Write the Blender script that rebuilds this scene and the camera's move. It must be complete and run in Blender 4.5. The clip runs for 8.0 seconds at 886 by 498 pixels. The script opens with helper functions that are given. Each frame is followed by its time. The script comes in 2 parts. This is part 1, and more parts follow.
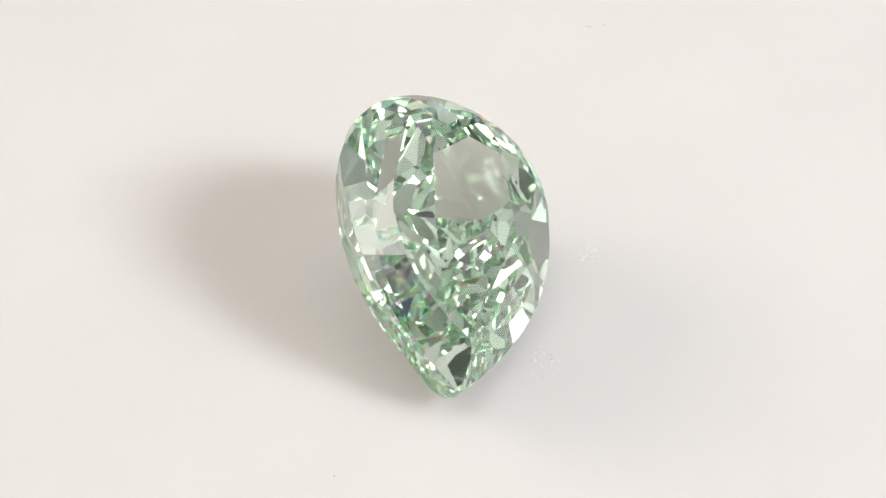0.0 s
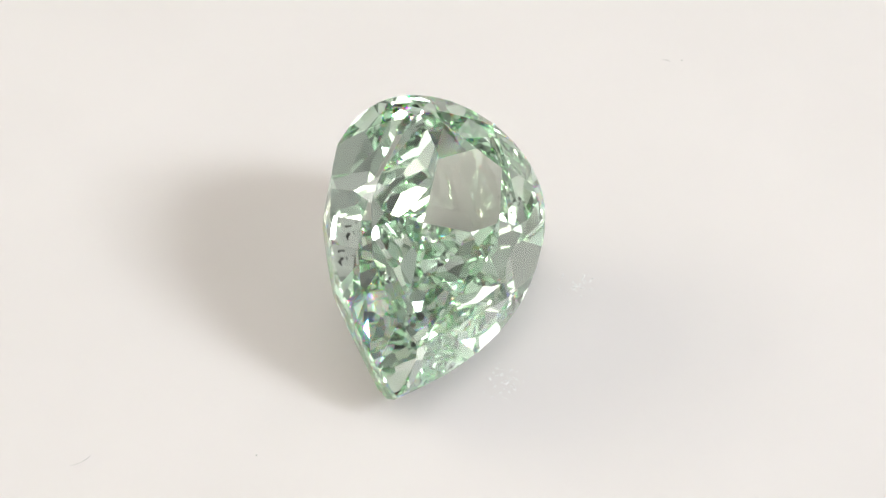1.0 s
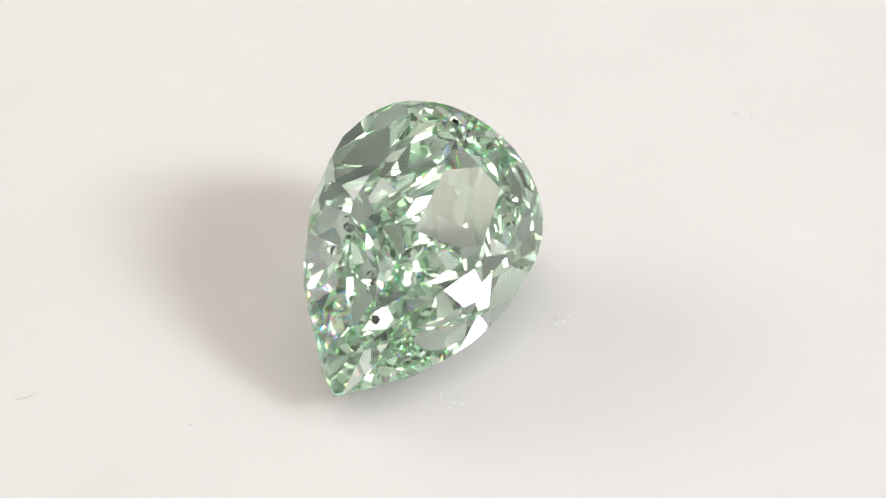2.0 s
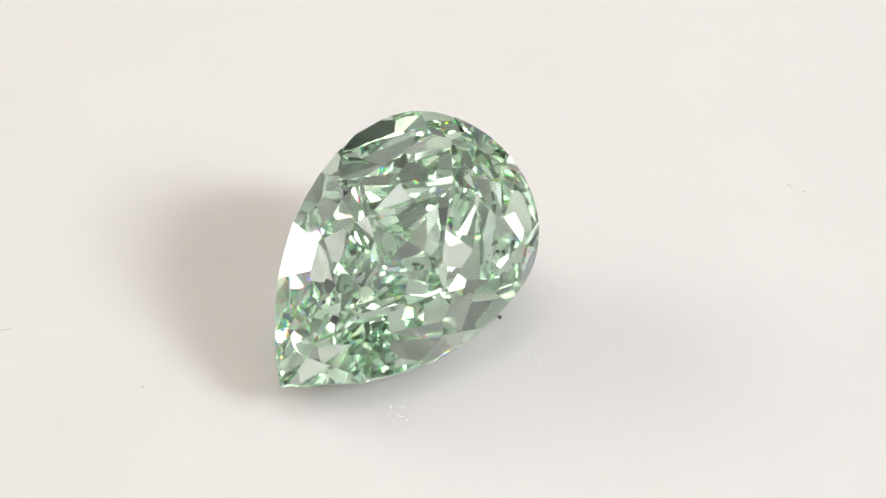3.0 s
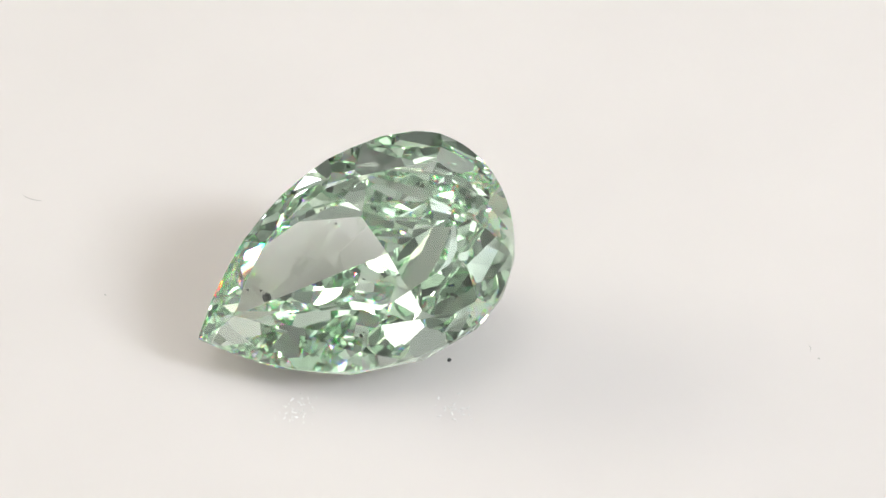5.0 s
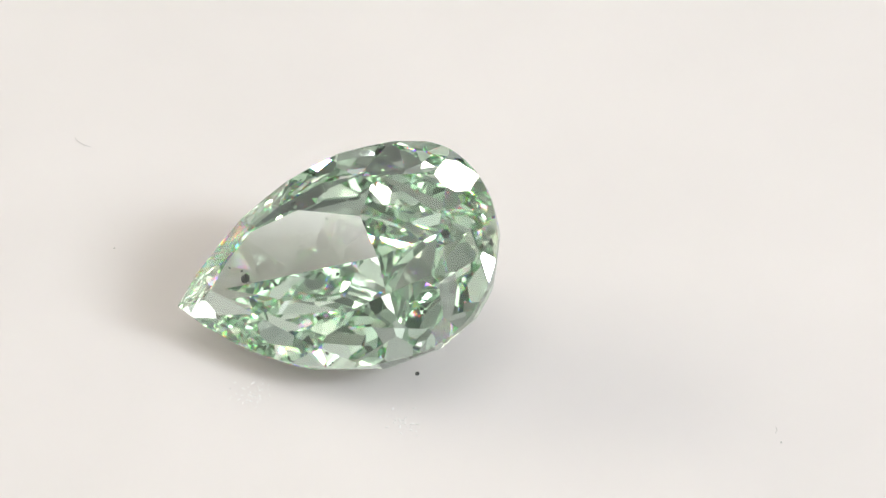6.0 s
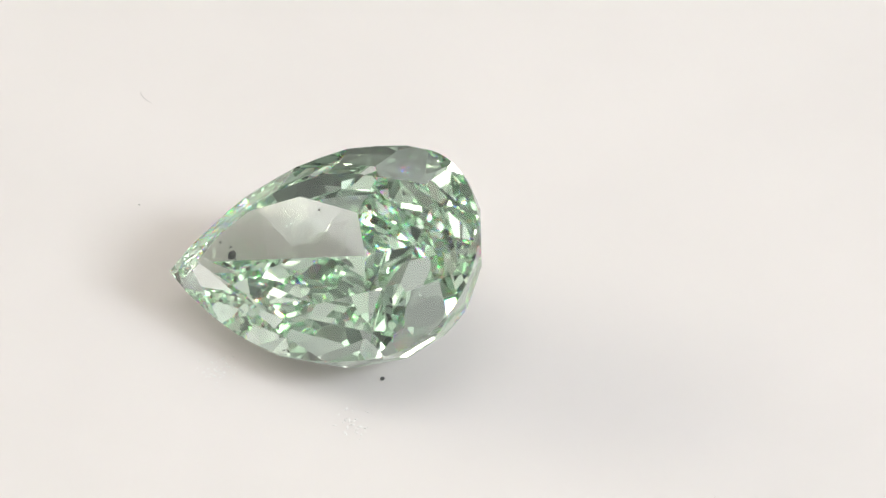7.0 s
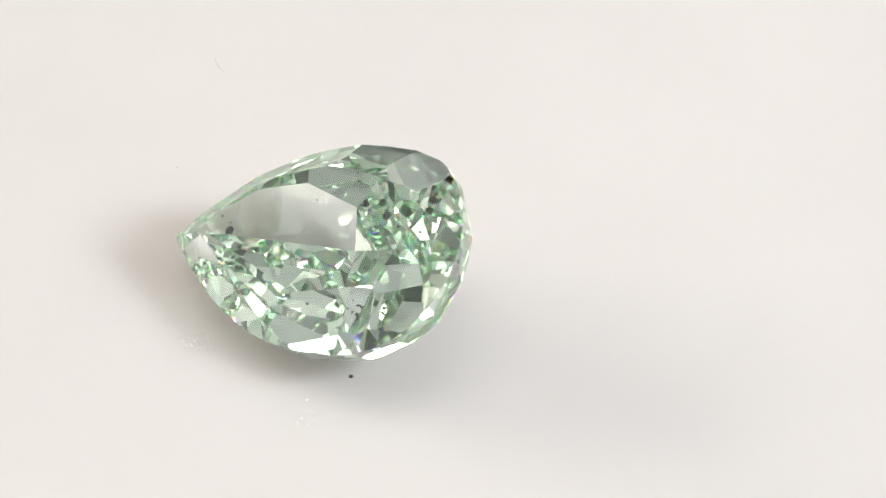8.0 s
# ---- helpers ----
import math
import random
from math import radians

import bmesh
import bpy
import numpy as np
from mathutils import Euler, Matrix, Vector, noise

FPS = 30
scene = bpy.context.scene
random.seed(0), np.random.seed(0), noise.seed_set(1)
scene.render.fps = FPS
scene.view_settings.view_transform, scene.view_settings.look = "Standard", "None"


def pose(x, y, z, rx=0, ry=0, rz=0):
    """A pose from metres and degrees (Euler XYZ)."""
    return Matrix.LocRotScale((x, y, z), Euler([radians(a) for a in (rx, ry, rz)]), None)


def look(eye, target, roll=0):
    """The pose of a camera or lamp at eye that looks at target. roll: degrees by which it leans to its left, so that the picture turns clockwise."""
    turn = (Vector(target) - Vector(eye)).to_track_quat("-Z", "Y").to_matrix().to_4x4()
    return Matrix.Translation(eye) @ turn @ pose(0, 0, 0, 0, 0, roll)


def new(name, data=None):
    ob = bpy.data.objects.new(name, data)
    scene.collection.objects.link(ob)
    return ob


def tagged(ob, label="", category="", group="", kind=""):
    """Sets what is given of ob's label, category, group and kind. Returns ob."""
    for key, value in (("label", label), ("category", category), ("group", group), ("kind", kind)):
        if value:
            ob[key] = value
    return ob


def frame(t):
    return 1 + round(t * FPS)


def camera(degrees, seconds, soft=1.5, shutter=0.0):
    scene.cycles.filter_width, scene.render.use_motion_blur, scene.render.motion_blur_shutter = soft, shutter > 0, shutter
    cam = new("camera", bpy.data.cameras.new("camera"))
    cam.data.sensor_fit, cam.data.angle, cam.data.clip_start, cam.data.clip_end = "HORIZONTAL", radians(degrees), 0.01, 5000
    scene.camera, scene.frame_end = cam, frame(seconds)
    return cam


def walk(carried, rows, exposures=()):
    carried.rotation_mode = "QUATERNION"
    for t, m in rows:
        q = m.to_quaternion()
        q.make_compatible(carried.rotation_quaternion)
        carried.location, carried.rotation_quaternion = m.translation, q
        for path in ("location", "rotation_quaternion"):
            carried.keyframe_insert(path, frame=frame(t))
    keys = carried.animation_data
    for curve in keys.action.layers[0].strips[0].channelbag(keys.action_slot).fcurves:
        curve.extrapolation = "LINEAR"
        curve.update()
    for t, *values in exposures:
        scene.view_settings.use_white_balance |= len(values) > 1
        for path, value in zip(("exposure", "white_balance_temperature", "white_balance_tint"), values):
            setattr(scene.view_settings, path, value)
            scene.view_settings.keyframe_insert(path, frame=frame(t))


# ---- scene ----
cam = camera(15.0, 8.0, soft=1.5)
MM = 0.001
EYE = pose(0.0, -0.053380, 0.051881, 46.214, 1.163, -2.683)
walk(cam, [(0.0, EYE), (8.0, EYE)])

# ---- light: a soft key lamp, a weak warm lamp opposite, a broad overhead panel ----
world = bpy.data.worlds.new("room_air")
scene.world = world
world.use_nodes = True
world.node_tree.nodes["Background"].inputs[0].default_value = (0.9, 0.95, 1.0, 1)
world.node_tree.nodes["Background"].inputs[1].default_value = 0.05


def lamp(name, eye, target, sx, sy, watts, color):
    data = bpy.data.lights.new(name, "AREA")
    data.shape, data.size, data.size_y = "RECTANGLE", sx, sy
    data.energy, data.color = watts, color
    ob = new(name, data)
    ob.matrix_world = look(eye, target)
    return ob


lamp("key_lamp", (0.235, -0.089, 0.170), (0, 0, 0), 0.062, 0.085, 0.85, (0.91, 0.96, 1.0))
lamp("side_lamp", (-0.242, 0.1395, 0.104), (0, 0, 0), 0.17, 0.104, 0.55, (1.0, 0.93, 0.77))
lamp("overhead_panel", (0.0, 0.105, 0.44), (0, 0.105, 0), 0.36, 0.31, 0.68, (1.0, 0.97, 0.915))
scene.cycles.caustics_refractive, scene.cycles.caustics_reflective = True, True
scene.cycles.max_bounces, scene.cycles.transmission_bounces, scene.cycles.glossy_bounces = 32, 32, 24


# ---- materials ----
def material(name):
    m = bpy.data.materials.new(name)
    m.use_nodes = True
    t = m.node_tree
    return m, t, t.nodes, t.links, t.nodes["Principled BSDF"]


def mix_colors(t, fac, a, b):
    n = t.nodes.new("ShaderNodeMix")
    n.data_type = "RGBA"
    n.inputs["A"].default_value, n.inputs["B"].default_value = (*a, 1), (*b, 1)
    t.links.new(fac, n.inputs["Factor"])
    return n.outputs["Result"]


def noise_tex(t, scale, detail=4.0, rough=0.55):
    c, n = t.nodes.new("ShaderNodeTexCoord"), t.nodes.new("ShaderNodeTexNoise")
    n.inputs["Scale"].default_value, n.inputs["Detail"].default_value, n.inputs["Roughness"].default_value = scale, detail, rough
    t.links.new(c.outputs["Object"], n.inputs["Vector"])
    return n.outputs["Fac"]


def ramp(t, fac, lo, hi):
    n = t.nodes.new("ShaderNodeMapRange")
    n.inputs["From Min"].default_value, n.inputs["From Max"].default_value = lo, hi
    t.links.new(fac, n.inputs["Value"])
    return n.outputs["Result"]


def plastic():
    """Satin off-white acrylic with a faint mottle."""
    m, t, nodes, links, p = material("satin_white_acrylic")
    col = mix_colors(t, ramp(t, noise_tex(t, 140.0), 0.35, 0.65), (0.728, 0.694, 0.681), (0.750, 0.715, 0.702))
    links.new(col, p.inputs["Base Color"])
    links.new(ramp(t, noise_tex(t, 900.0), -1.5, 3.0), p.inputs["Roughness"])
    b = nodes.new("ShaderNodeBump")
    b.inputs["Strength"].default_value, b.inputs["Distance"].default_value = 0.05, 0.00002
    links.new(noise_tex(t, 6000.0), b.inputs["Height"])
    links.new(b.outputs["Normal"], p.inputs["Normal"])
    p.inputs["IOR"].default_value = 1.49
    p.inputs["Subsurface Weight"].default_value = 0.85
    p.inputs["Subsurface Radius"].default_value = (0.93, 0.95, 0.90)
    p.inputs["Subsurface Scale"].default_value = 0.0036
    return m


def gemstone(name, color, rough=0.0, fire=0.0):
    """Diamond; with fire, red, green and blue light are bent a little differently."""
    m = bpy.data.materials.new(name)
    m.use_nodes = True
    t = m.node_tree
    t.nodes.remove(t.nodes["Principled BSDF"])
    total = None
    for k in range(3 if fire else 1):
        g = t.nodes.new("ShaderNodeBsdfGlass")
        g.inputs["Color"].default_value = tuple(color[c] if c == k or not fire else 0.0 for c in range(3)) + (1,)
        g.inputs["IOR"].default_value, g.inputs["Roughness"].default_value = 2.417 + (k - 1) * fire, rough
        if total is None:
            total = g.outputs["BSDF"]
        else:
            a = t.nodes.new("ShaderNodeAddShader")
            t.links.new(total, a.inputs[0])
            t.links.new(g.outputs["BSDF"], a.inputs[1])
            total = a.outputs["Shader"]
    t.links.new(total, t.nodes["Material Output"].inputs["Surface"])
    return m


def plain(name, a, b, scale, rough):
    m, t, nodes, links, p = material(name)
    links.new(mix_colors(t, ramp(t, noise_tex(t, scale), 0.35, 0.65), a, b), p.inputs["Base Color"])
    p.inputs["Roughness"].default_value = rough
    return m


ACRYLIC = plastic()
DIAMOND = gemstone("green_diamond", (0.985, 0.996, 0.986))
FIERY = gemstone("green_diamond_with_fire", (0.985, 0.996, 0.986), 0.0, 0.012)
PAVILION = gemstone("green_diamond_underside", (0.922, 0.983, 0.931), 0.012)
PAVILION_MAIN = gemstone("green_diamond_keel", (0.955, 0.988, 0.960), 0.012)
BRUTED = gemstone("bruted_green_diamond", (0.95, 0.985, 0.96), 0.04)
CARBON = plain("dark_inclusion", (0.012, 0.014, 0.013), (0.05, 0.05, 0.045), 9000.0, 0.6)
FIBRE = plain("grey_fibre", (0.42, 0.41, 0.40), (0.56, 0.55, 0.53), 4000.0, 0.7)
PALE_FIBRE = plain("pale_fibre", (0.48, 0.47, 0.45), (0.58, 0.57, 0.55), 4000.0, 0.7)
DARK_DUST = plain("dark_dust", (0.03, 0.035, 0.035), (0.12, 0.12, 0.11), 9000.0, 0.8)
PALE_GLINT = plain("pale_glint", (0.80, 0.79, 0.78), (0.87, 0.86, 0.85), 9000.0, 0.13)
# Tones of the added, unseen enclosure, picked for bounce light and facet contrast.
ENCLOSURE_WHITE = plain("white_enclosure", (0.80, 0.80, 0.80), (0.86, 0.86, 0.86), 30.0, 0.9)
SLATE = plain("slate_enclosure", (0.045, 0.045, 0.045), (0.065, 0.065, 0.065), 30.0, 0.9)
GREY = plain("grey_enclosure", (0.36, 0.36, 0.36), (0.42, 0.42, 0.42), 30.0, 0.9)


# ---- mesh helpers ----
def mesh_of(name, bm, mat):
    me = bpy.data.meshes.new(name)
    bm.to_mesh(me)
    bm.free()
    me.materials.append(mat)
    return me


def part(name, bm, mat, parent, label=""):
    ob = new(name, mesh_of(name, bm, mat))
    ob.parent = parent
    return tagged(ob, label)


def box_bm(x0, y0, z0, x1, y1, z1):
    bm = bmesh.new()
    bmesh.ops.create_cube(bm, size=1, matrix=Matrix.Translation(((x0 + x1) / 2, (y0 + y1) / 2, (z0 + z1) / 2)) @ Matrix.Diagonal((x1 - x0, y1 - y0, z1 - z0, 1)))
    return bm


# ---- unseen enclosure, added; its wall tones shape what the stone reflects ----
def setting(name, bm, mat, label):
    return tagged(new(name, mesh_of(name, bm, mat)), label, "room", kind="structure")


setting("ceiling", box_bm(-0.40, -0.40, 0.50, 0.40, 0.40, 0.51), ENCLOSURE_WHITE, "plain white ceiling, unseen, added to bounce light")
setting("wall_north", box_bm(-0.40, 0.40, -0.06, 0.40, 0.41, 0.50), SLATE, "dark grey wall, unseen, added so that facets reflect dark")
setting("wall_south", box_bm(-0.40, -0.41, -0.06, 0.40, -0.40, 0.50), GREY, "grey wall, unseen, added to set mid tones in the stone's reflections")
setting("wall_east", box_bm(0.40, -0.41, -0.06, 0.41, 0.41, 0.50), ENCLOSURE_WHITE, "white wall, unseen, added to bounce light at the stone")
setting("wall_west", box_bm(-0.41, -0.41, -0.06, -0.40, 0.41, 0.50), ENCLOSURE_WHITE, "white wall, unseen, added to bounce light at the stone")
setting("floor", box_bm(-0.40, -0.40, -0.060, 0.40, 0.40, -0.030), ENCLOSURE_WHITE, "white floor under the turntable, unseen, added to bounce light")


# ---- turntable: a satin white disc that turns under the stone ----
def lathe(profile, steps=128):
    bm = bmesh.new()
    rings = []
    for r, z in profile:
        if r == 0:
            rings.append([bm.verts.new((0, 0, z))])
        else:
            rings.append([bm.verts.new((r * math.cos(2 * math.pi * i / steps), r * math.sin(2 * math.pi * i / steps), z)) for i in range(steps)])
    for a, b in zip(rings, rings[1:]):
        for i in range(steps):
            j = (i + 1) % steps
            loop = [a[i % len(a)], a[j % len(a)], b[j % len(b)], b[i % len(b)]]
            bm.faces.new(list(dict.fromkeys(loop)))
    bmesh.ops.recalc_face_normals(bm, faces=bm.faces)
    return bm


def make_turntable():
    root = tagged(new("turntable"), "round satin off-white acrylic turntable disc carrying the stone", "turntable")
    part("disc", lathe([(0, 0), (0.088, 0), (0.0893, -0.0005), (0.09, -0.0015), (0.09, -0.006), (0.0, -0.006)]), ACRYLIC, root)
    part("base", lathe([(0, -0.0062), (0.06, -0.0062), (0.062, -0.008), (0.062, -0.0298), (0, -0.0298)]), ACRYLIC, root)
    return root


# ---- the pear-cut diamond, cut plane by plane ----
# its own frame: u from the point to the round end, v across, n up through the table; lengths in 1/80 mm
UNIT = 0.001 / 80
LENGTH, POWER, GIRDLE = 579.4, 2.38, 10.5
FLANKS = {1: (186.0, 0.703), -1: (209.2, 0.675)}  # half width and the belly's place along the length, on each side
MID_U = 0.60 * LENGTH
TABLE_H, CULET, CULET_U, CULET_V = 46.0, 198.0, 354.0, -1.6


def edge_point(phi):
    """The outline's point whose outward normal has the angle phi (degrees; 0 is the round end, 180 the point)."""
    a, side = math.radians(abs(phi)), 1 if phi >= 0 else -1
    h, b = FLANKS[side][0], FLANKS[side][1] * LENGTH
    if abs(phi) <= 90:
        ru = LENGTH - b
        k = math.hypot(ru * math.cos(a), h * math.sin(a))
        return b + ru * ru * math.cos(a) / k, side * h * h * math.sin(a) / k
    slope = -math.cos(a) / max(math.sin(a), 1e-6)
    q = min(1.0, (slope * b / (h * POWER)) ** (1 / (POWER - 1)))
    return b * (1 - q), side * h * (1 - q ** POWER)


def facet_plane(phi, tilt, scale=1.0, height=0.0):
    """Point and normal of a facet that faces phi, tilted from the girdle plane (below it if negative), through the scaled outline."""
    u, v = edge_point(phi)
    a, s = math.radians(phi), math.radians(abs(tilt))
    co = Vector((MID_U + (u - MID_U) * scale, v * scale, height))
    no = Vector((math.cos(a) * math.sin(s), math.sin(a) * math.sin(s), math.copysign(math.cos(s), tilt)))
    return co, no


# the table's corners (u, v), the tilt of the facet along each edge to the next corner, and its turn off square to that edge
TABLE = ((62, 4, 38.0, 0), (232, 130, 31.0, 0), (352, 117, 37.5, -3), (450, 95, 30.0, 2), (524, 66, 21.0, 0), (458, -98, 18.3, 0), (325, -114, 13.6, -8), (158, -56, 26.0, 0))


def stone_planes():
    out = [("table_facet", Vector((MID_U, 0, TABLE_H)), Vector((0, 0, 1)))]
    for i, (u, v, tilt, skew) in enumerate(TABLE):
        u2, v2 = TABLE[(i + 1) % len(TABLE)][:2]
        a, s = math.atan2(u2 - u, v - v2) + math.radians(skew), math.radians(tilt)
        out.append(("star_facet", Vector(((u + u2) / 2, (v + v2) / 2, TABLE_H)), Vector((math.cos(a) * math.sin(s), math.sin(a) * math.sin(s), math.cos(s)))))
    for phi, tilt in ((180, 33.0), (138, 36.5), (102, 38.5), (66, 42.0), (26, 39.0), (-4, 37.0), (-41, 31.5), (-94, 31.0), (-125, 33.0)):
        out.append(("bezel_facet", *facet_plane(phi, tilt)))
    for phi, tilt in ((128, 40.5), (114, 42.0), (90, 52.0), (78, 49.0), (54, 47.0), (38, 46.0), (14, 44.0), (6, 43.0),
                      (-16, 42.0), (-28, 40.5), (-54, 40.0), (-68, 41.5), (-81, 42.0), (-104, 41.0), (-114, 42.5), (-134, 42.0)):
        out.append(("upper_girdle_facet", *facet_plane(phi, tilt)))
    for i in range(24):
        phi = 4 + 137 * i / 23
        for s in (1, -1):
            out.append(("girdle_facet", *facet_plane(s * phi, 90.0)))
    for i, phi in enumerate((0, 22, 45, 67, 88, 108, 125, 139)):
        for s in (1, -1) if phi else (1,):
            out.append(("lower_girdle_facet", *facet_plane(s * phi + 2, -69.7 - (i % 3) * 2, 1.0, -GIRDLE)))
    for i, phi in enumerate((10, 33, 56, 78, 99, 117, 132)):
        for s in (1, -1):
            out.append(("pavilion_break_facet", *facet_plane(s * phi, -45.0 - (i % 2) * 3, 0.95, -66.0)))
    # four broad mains meet in the culet; narrower halves trim them towards the girdle
    for a, b in ((0.45, -0.42), (0.45, 0.50), (-0.38, 0.369), (-0.409, -0.465)):
        out.append(("pavilion_main_facet", Vector((CULET_U, CULET_V, -CULET)), Vector((a, b, -1)).normalized()))
    rng = random.Random(5)
    for phi in (6, 27, 48, -14, -34, -56, -78, -100, -118, -132):
        out.append(("lower_half_facet", *facet_plane(phi + rng.uniform(-3, 3), -rng.uniform(37, 41), 0.90, -70.0 - rng.uniform(0, 8))))
    out.append(("culet_facet", Vector((CULET_U, CULET_V, -CULET + 1)), Vector((0.03, 0.02, -1)).normalized()))
    return out


STONE_FRAME = Matrix(((0.0026, -0.8988, 0.4384, 0), (0.9502, -0.1345, -0.2814, 0), (0.3119, 0.4173, 0.8536, 0), (0, 0, 0, 1)))
STONE_TIP = Vector((100.8, -348.4, 58.0))


FACET_GLASS = {"girdle_facet": BRUTED, "lower_girdle_facet": PAVILION, "pavilion_break_facet": PAVILION, "lower_half_facet": PAVILION, "pavilion_main_facet": PAVILION_MAIN, "culet_facet": PAVILION_MAIN}


def make_stone():
    planes = stone_planes()
    bm = bmesh.new()
    bmesh.ops.create_cube(bm, size=2000)
    for _, co, no in planes:
        geom = bm.verts[:] + bm.edges[:] + bm.faces[:]
        cut = bmesh.ops.bisect_plane(bm, geom=geom, dist=1e-4, plane_co=co, plane_no=no, clear_outer=True)
        edges = [e for e in cut["geom_cut"] if isinstance(e, bmesh.types.BMEdge)]
        if len(edges) > 2:
            bmesh.ops.contextual_create(bm, geom=edges)
    bmesh.ops.remove_doubles(bm, verts=bm.verts, dist=0.02)
    bmesh.ops.recalc_face_normals(bm, faces=bm.faces)
    root = tagged(new("diamond"), "pale green pear-cut faceted diamond lying tilted on the white disc", "gemstone")
    pivot = Vector((MID_U, 0, 0))
    low = min((STONE_FRAME @ v.co).z for v in bm.verts) + STONE_TIP.z
    count = 0
    for f in bm.faces:
        kind = max(planes, key=lambda p: p[2].dot(f.normal) - abs((f.calc_center_median() - p[1]).dot(p[2])) * 0.01)[0]
        fb = bmesh.new()
        fb.faces.new([fb.verts.new((v.co - pivot) * UNIT) for v in f.verts])
        count += 1
        fiery = kind == "upper_girdle_facet" and count % 6 == 0
        part(kind, fb, FIERY if fiery else FACET_GLASS.get(kind, DIAMOND), root)
    bm.free()
    for u, v, n, size, count, spread in ((138, -4, 24, 8.5, 1, 0), (138, -4, 20, 2.2, 7, 22), (415, -118, -12, 2.2, 10, 24), (410, -122, -14, 4.5, 3, 14), (300, 60, 20, 3.0, 1, 0)):
        for _ in range(count):
            ib = bmesh.new()
            bmesh.ops.create_icosphere(ib, subdivisions=1, radius=size * UNIT * random.uniform(0.6, 1.2))
            for w in ib.verts:
                w.co *= random.uniform(0.6, 1.3)
            at = Vector((u + random.gauss(0, 0.6) * spread, v + random.gauss(0, 0.6) * spread, n + random.gauss(0, 0.2) * spread)) - pivot
            bmesh.ops.translate(ib, verts=ib.verts, vec=at * UNIT)
            part("inclusion", ib, CARBON, root, "tiny black carbon inclusion")
    place = Matrix.Translation((STONE_TIP + STONE_FRAME.to_3x3() @ pivot - Vector((0, 0, low))) * UNIT) @ STONE_FRAME
    return root, place


# ---- dust on the disc, and flecks in place of its glints ----
def fibre_bm(points, radius):
    bm = bmesh.new()
    rings = []
    for i, p in enumerate(points):
        d = (Vector(points[min(i + 1, len(points) - 1)]) - Vector(points[max(i - 1, 0)])).normalized()
        side = d.cross(Vector((0, 0, 1))).normalized()
        up = side.cross(d)
        r = radius * (0.35 if i in (0, len(points) - 1) else 1.0)
        rings.append([bm.verts.new(Vector(p) + (side * math.cos(k * math.pi / 3) + up * math.sin(k * math.pi / 3)) * r) for k in range(6)])
    for a, b in zip(rings, rings[1:]):
        for k in range(6):
            bm.faces.new((a[k], a[(k + 1) % 6], b[(k + 1) % 6], b[k]))
    bm.faces.new(rings[0][::-1])
    bm.faces.new(rings[-1])
    bmesh.ops.recalc_face_normals(bm, faces=bm.faces)
    return bm


def flake_bm(size, flat=0.5):
    bm = bmesh.new()
    bmesh.ops.create_icosphere(bm, subdivisions=2, radius=size)
    for w in bm.verts:
        w.co *= 1 + 0.5 * noise.noise(w.co / size * 1.3 + Vector((size * 9e5, 0, 0)))
        w.co.z *= flat
    low = min(w.co.z for w in bm.verts)
    bmesh.ops.translate(bm, verts=bm.verts, vec=(0, 0, -low))
    return bm


TURNTABLE = make_turntable()
DIAMOND_THING, DIAMOND_PLACE = make_stone()
RIDERS = [(TURNTABLE, Matrix.Identity(4)), (DIAMOND_THING, DIAMOND_PLACE)]


def settle(name, bm, mat, x, y, turn, label, category, kind="", group=""):
    ob = tagged(new(name, mesh_of(name, bm, mat)), label, category, kind=kind, group=group)
    RIDERS.append((ob, pose(x * UNIT, y * UNIT, 0.000002, 0, 0, turn)))
    return ob


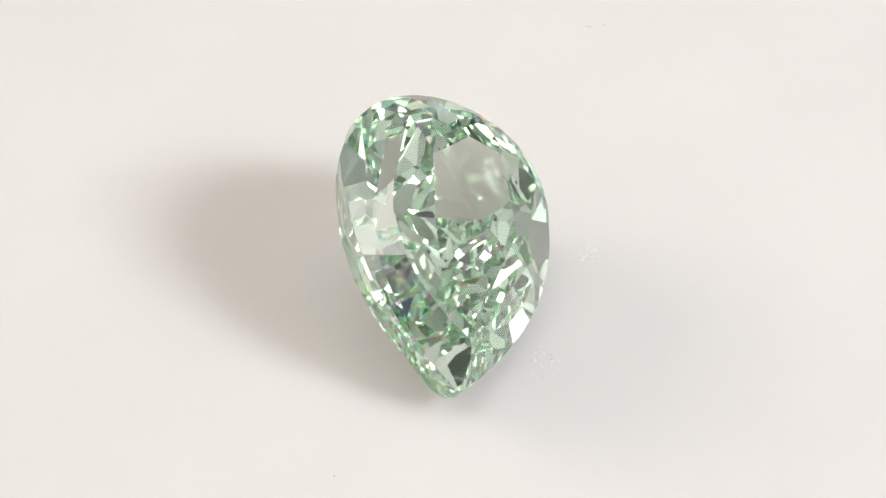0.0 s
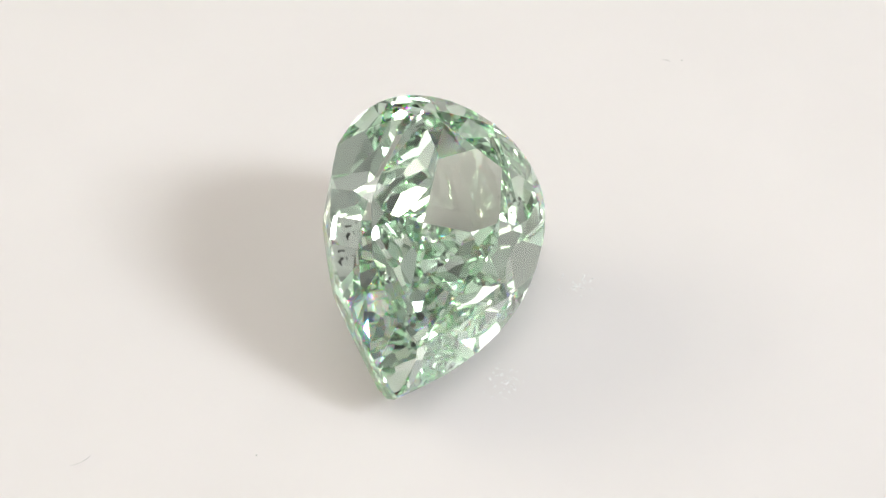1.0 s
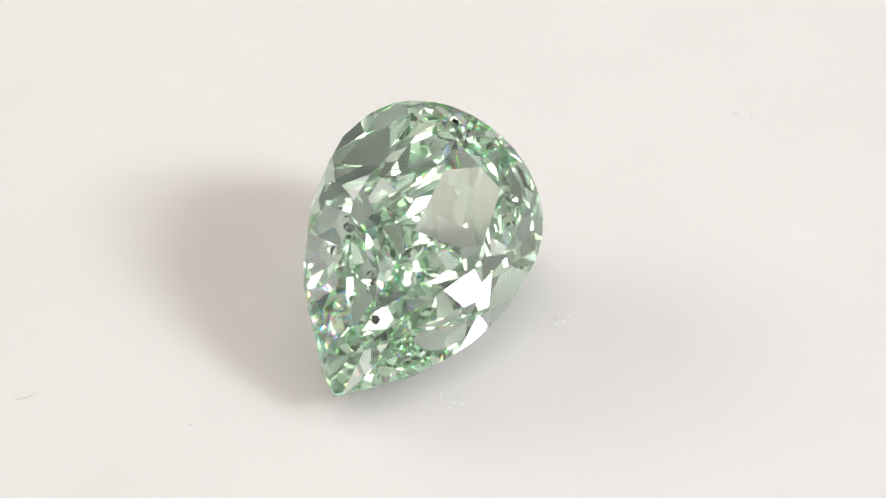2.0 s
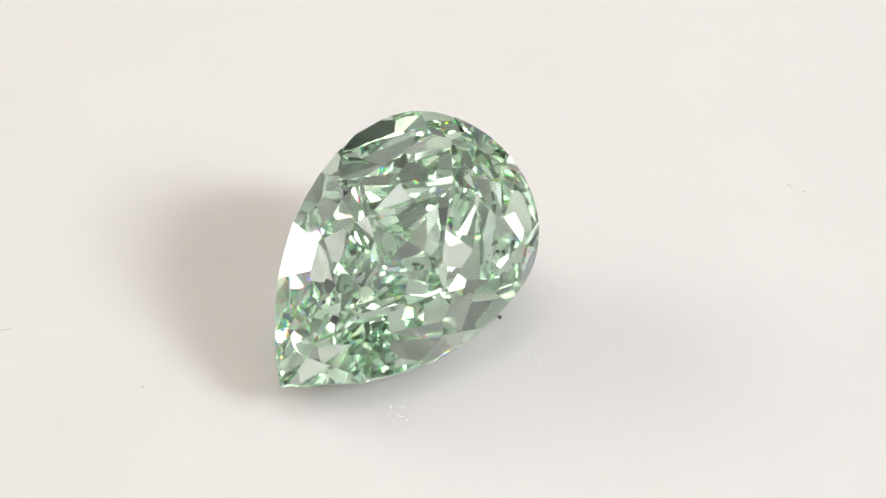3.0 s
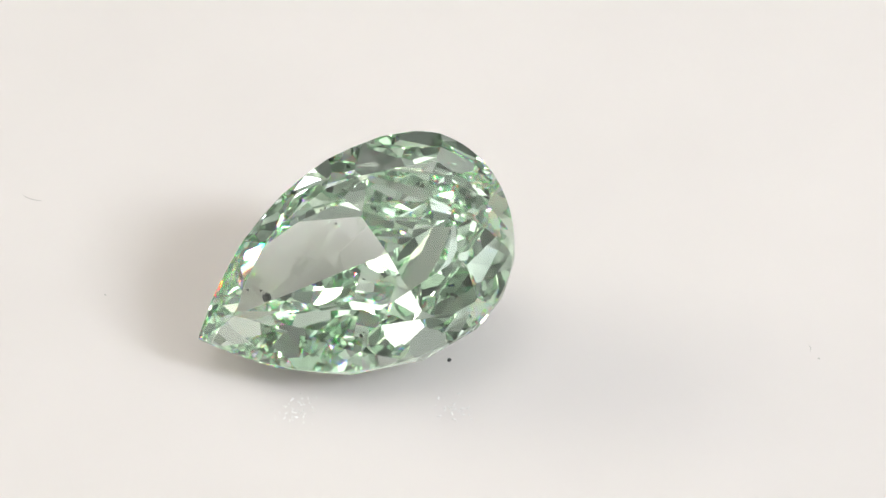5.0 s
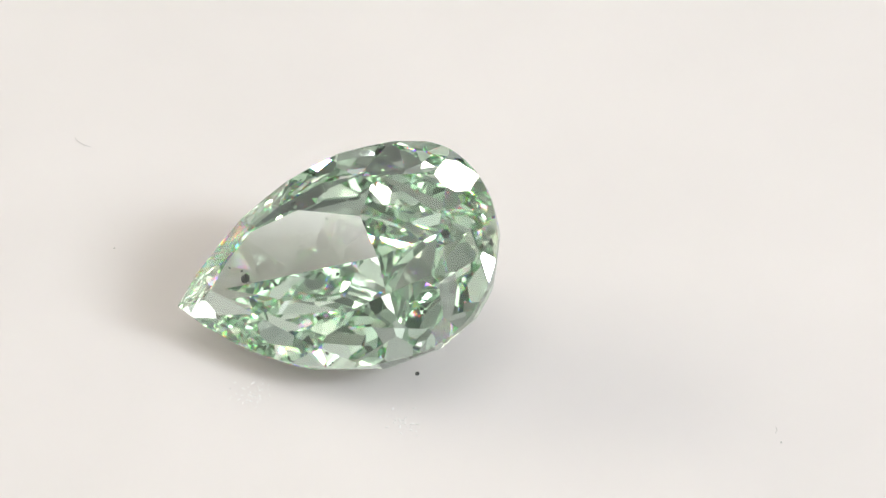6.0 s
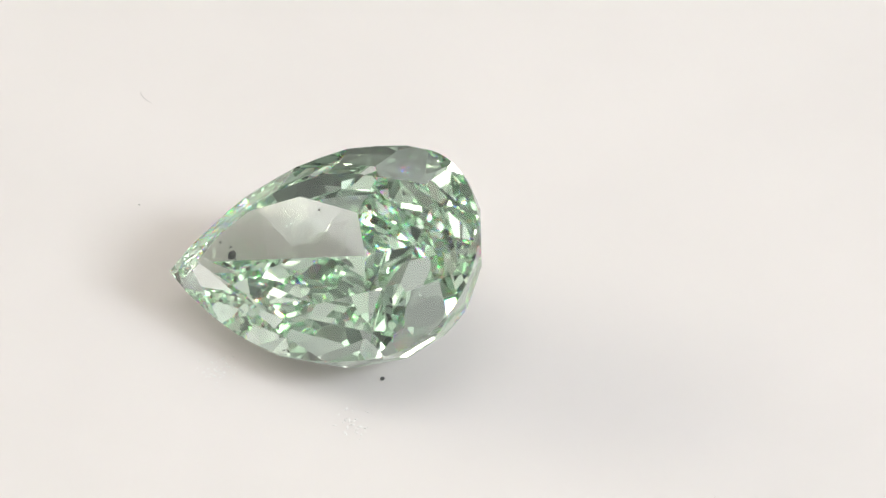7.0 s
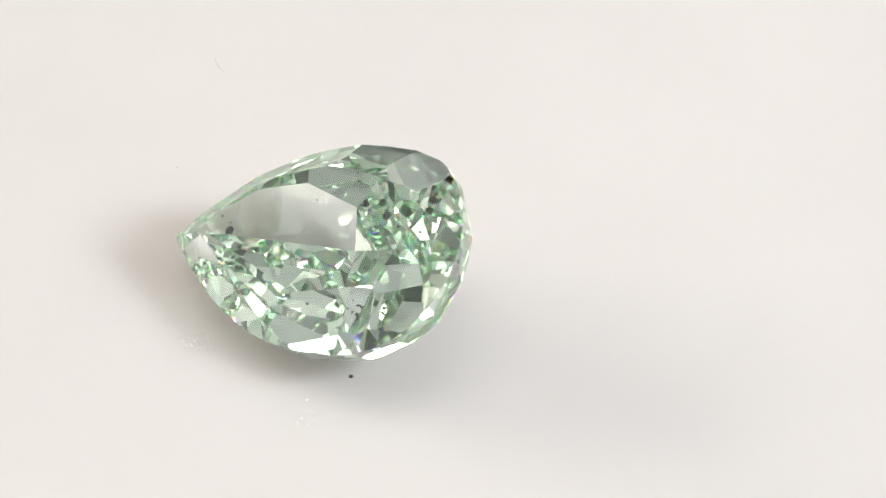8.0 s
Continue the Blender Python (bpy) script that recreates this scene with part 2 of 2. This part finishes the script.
U = UNIT
settle("lint_fibre", fibre_bm([(-17 * U, -9 * U, 1.2 * U), (-8 * U, -8 * U, 1.4 * U), (2 * U, -3 * U, 1.6 * U), (11 * U, 4 * U, 1.6 * U), (18 * U, 13 * U, 1.2 * U)], 0.6 * U), FIBRE,
       -409, -522, 12, "thin curved grey lint fibre lying on the white disc", "lint")
settle("dust_speck", flake_bm(3.9 * U, 0.6), DARK_DUST, 244, 56, 0, "small dark dust speck on the white disc beside the stone", "dust")
settle("dust_grain", flake_bm(1.6 * U, 0.6), PALE_FIBRE, -119, -462, 30, "tiny pale grey dust grain on the white disc", "dust", group="loose grains on the disc")
settle("dust_grain", flake_bm(1.9 * U, 0.5), PALE_FIBRE, 460, 653, 70, "tiny pale grey dust grain on the white disc", "dust", group="loose grains on the disc")
settle("short_fibre", fibre_bm([(-8 * U, 0, 1 * U), (0, 2 * U, 1.2 * U), (8 * U, 0, 1 * U)], 0.7 * U), PALE_FIBRE, 431, 648, -10, "very short grey lint fibre on the white disc", "lint")


def flecks_bm(count, spread, rng):
    bm = bmesh.new()
    for _ in range(count):
        r = rng.uniform(1.1, 2.9) * U
        m = Matrix.Translation((rng.gauss(0, 0.5) * spread * U, rng.gauss(0, 0.5) * spread * U, r * 0.3)) @ Euler((rng.uniform(-0.4, 0.4), rng.uniform(-0.4, 0.4), rng.uniform(0, 6))).to_matrix().to_4x4() @ Matrix.Diagonal((1.6, 0.7, 0.28, 1))
        bmesh.ops.create_icosphere(bm, subdivisions=1, radius=r, matrix=m)
    return bm


# Two clusters of pale modelled flecks imitate glints off the disc's surface.
for fx, fy, count, spread, seed in ((263, -230, 46, 34, 3), (354, 24, 34, 34, 4)):
    settle("glint_flecks", flecks_bm(count, spread, random.Random(seed)), PALE_GLINT, fx, fy, 0, "scattered tiny pale flecks standing in for glints on the white disc", "dust", kind="stuff")


# seconds; the turn of the disc from above (degrees, clockwise) and its drift along x and y (1/80 mm)
DISC_TURN = [(0.0, -1.85, 16.2, -10.1), (0.7, 8.26, 4.6, -0.3), (1.5, 20.27, -4.3, 13.0), (2.2, 31.1, -7.2, 10.0), (2.9, 41.97, -6.6, 7.0), (3.5, 50.99, -6.2, 5.4),
             (4.5, 65.97, -8.0, 2.4), (5.3, 78.1, -4.6, -2.4), (6.0, 88.47, -2.4, -5.6), (6.5, 95.71, -2.0, -6.6), (7.0, 102.74, -0.9, -5.6), (7.5, 109.55, 2.0, -4.8), (8.0, 116.3, 4.2, -3.6)]


def motions():
    for thing, place in RIDERS:
        walk(thing, [(t, pose(x * UNIT, y * UNIT, 0, 0, 0, -turn) @ place) for t, turn, x, y in DISC_TURN])


motions()
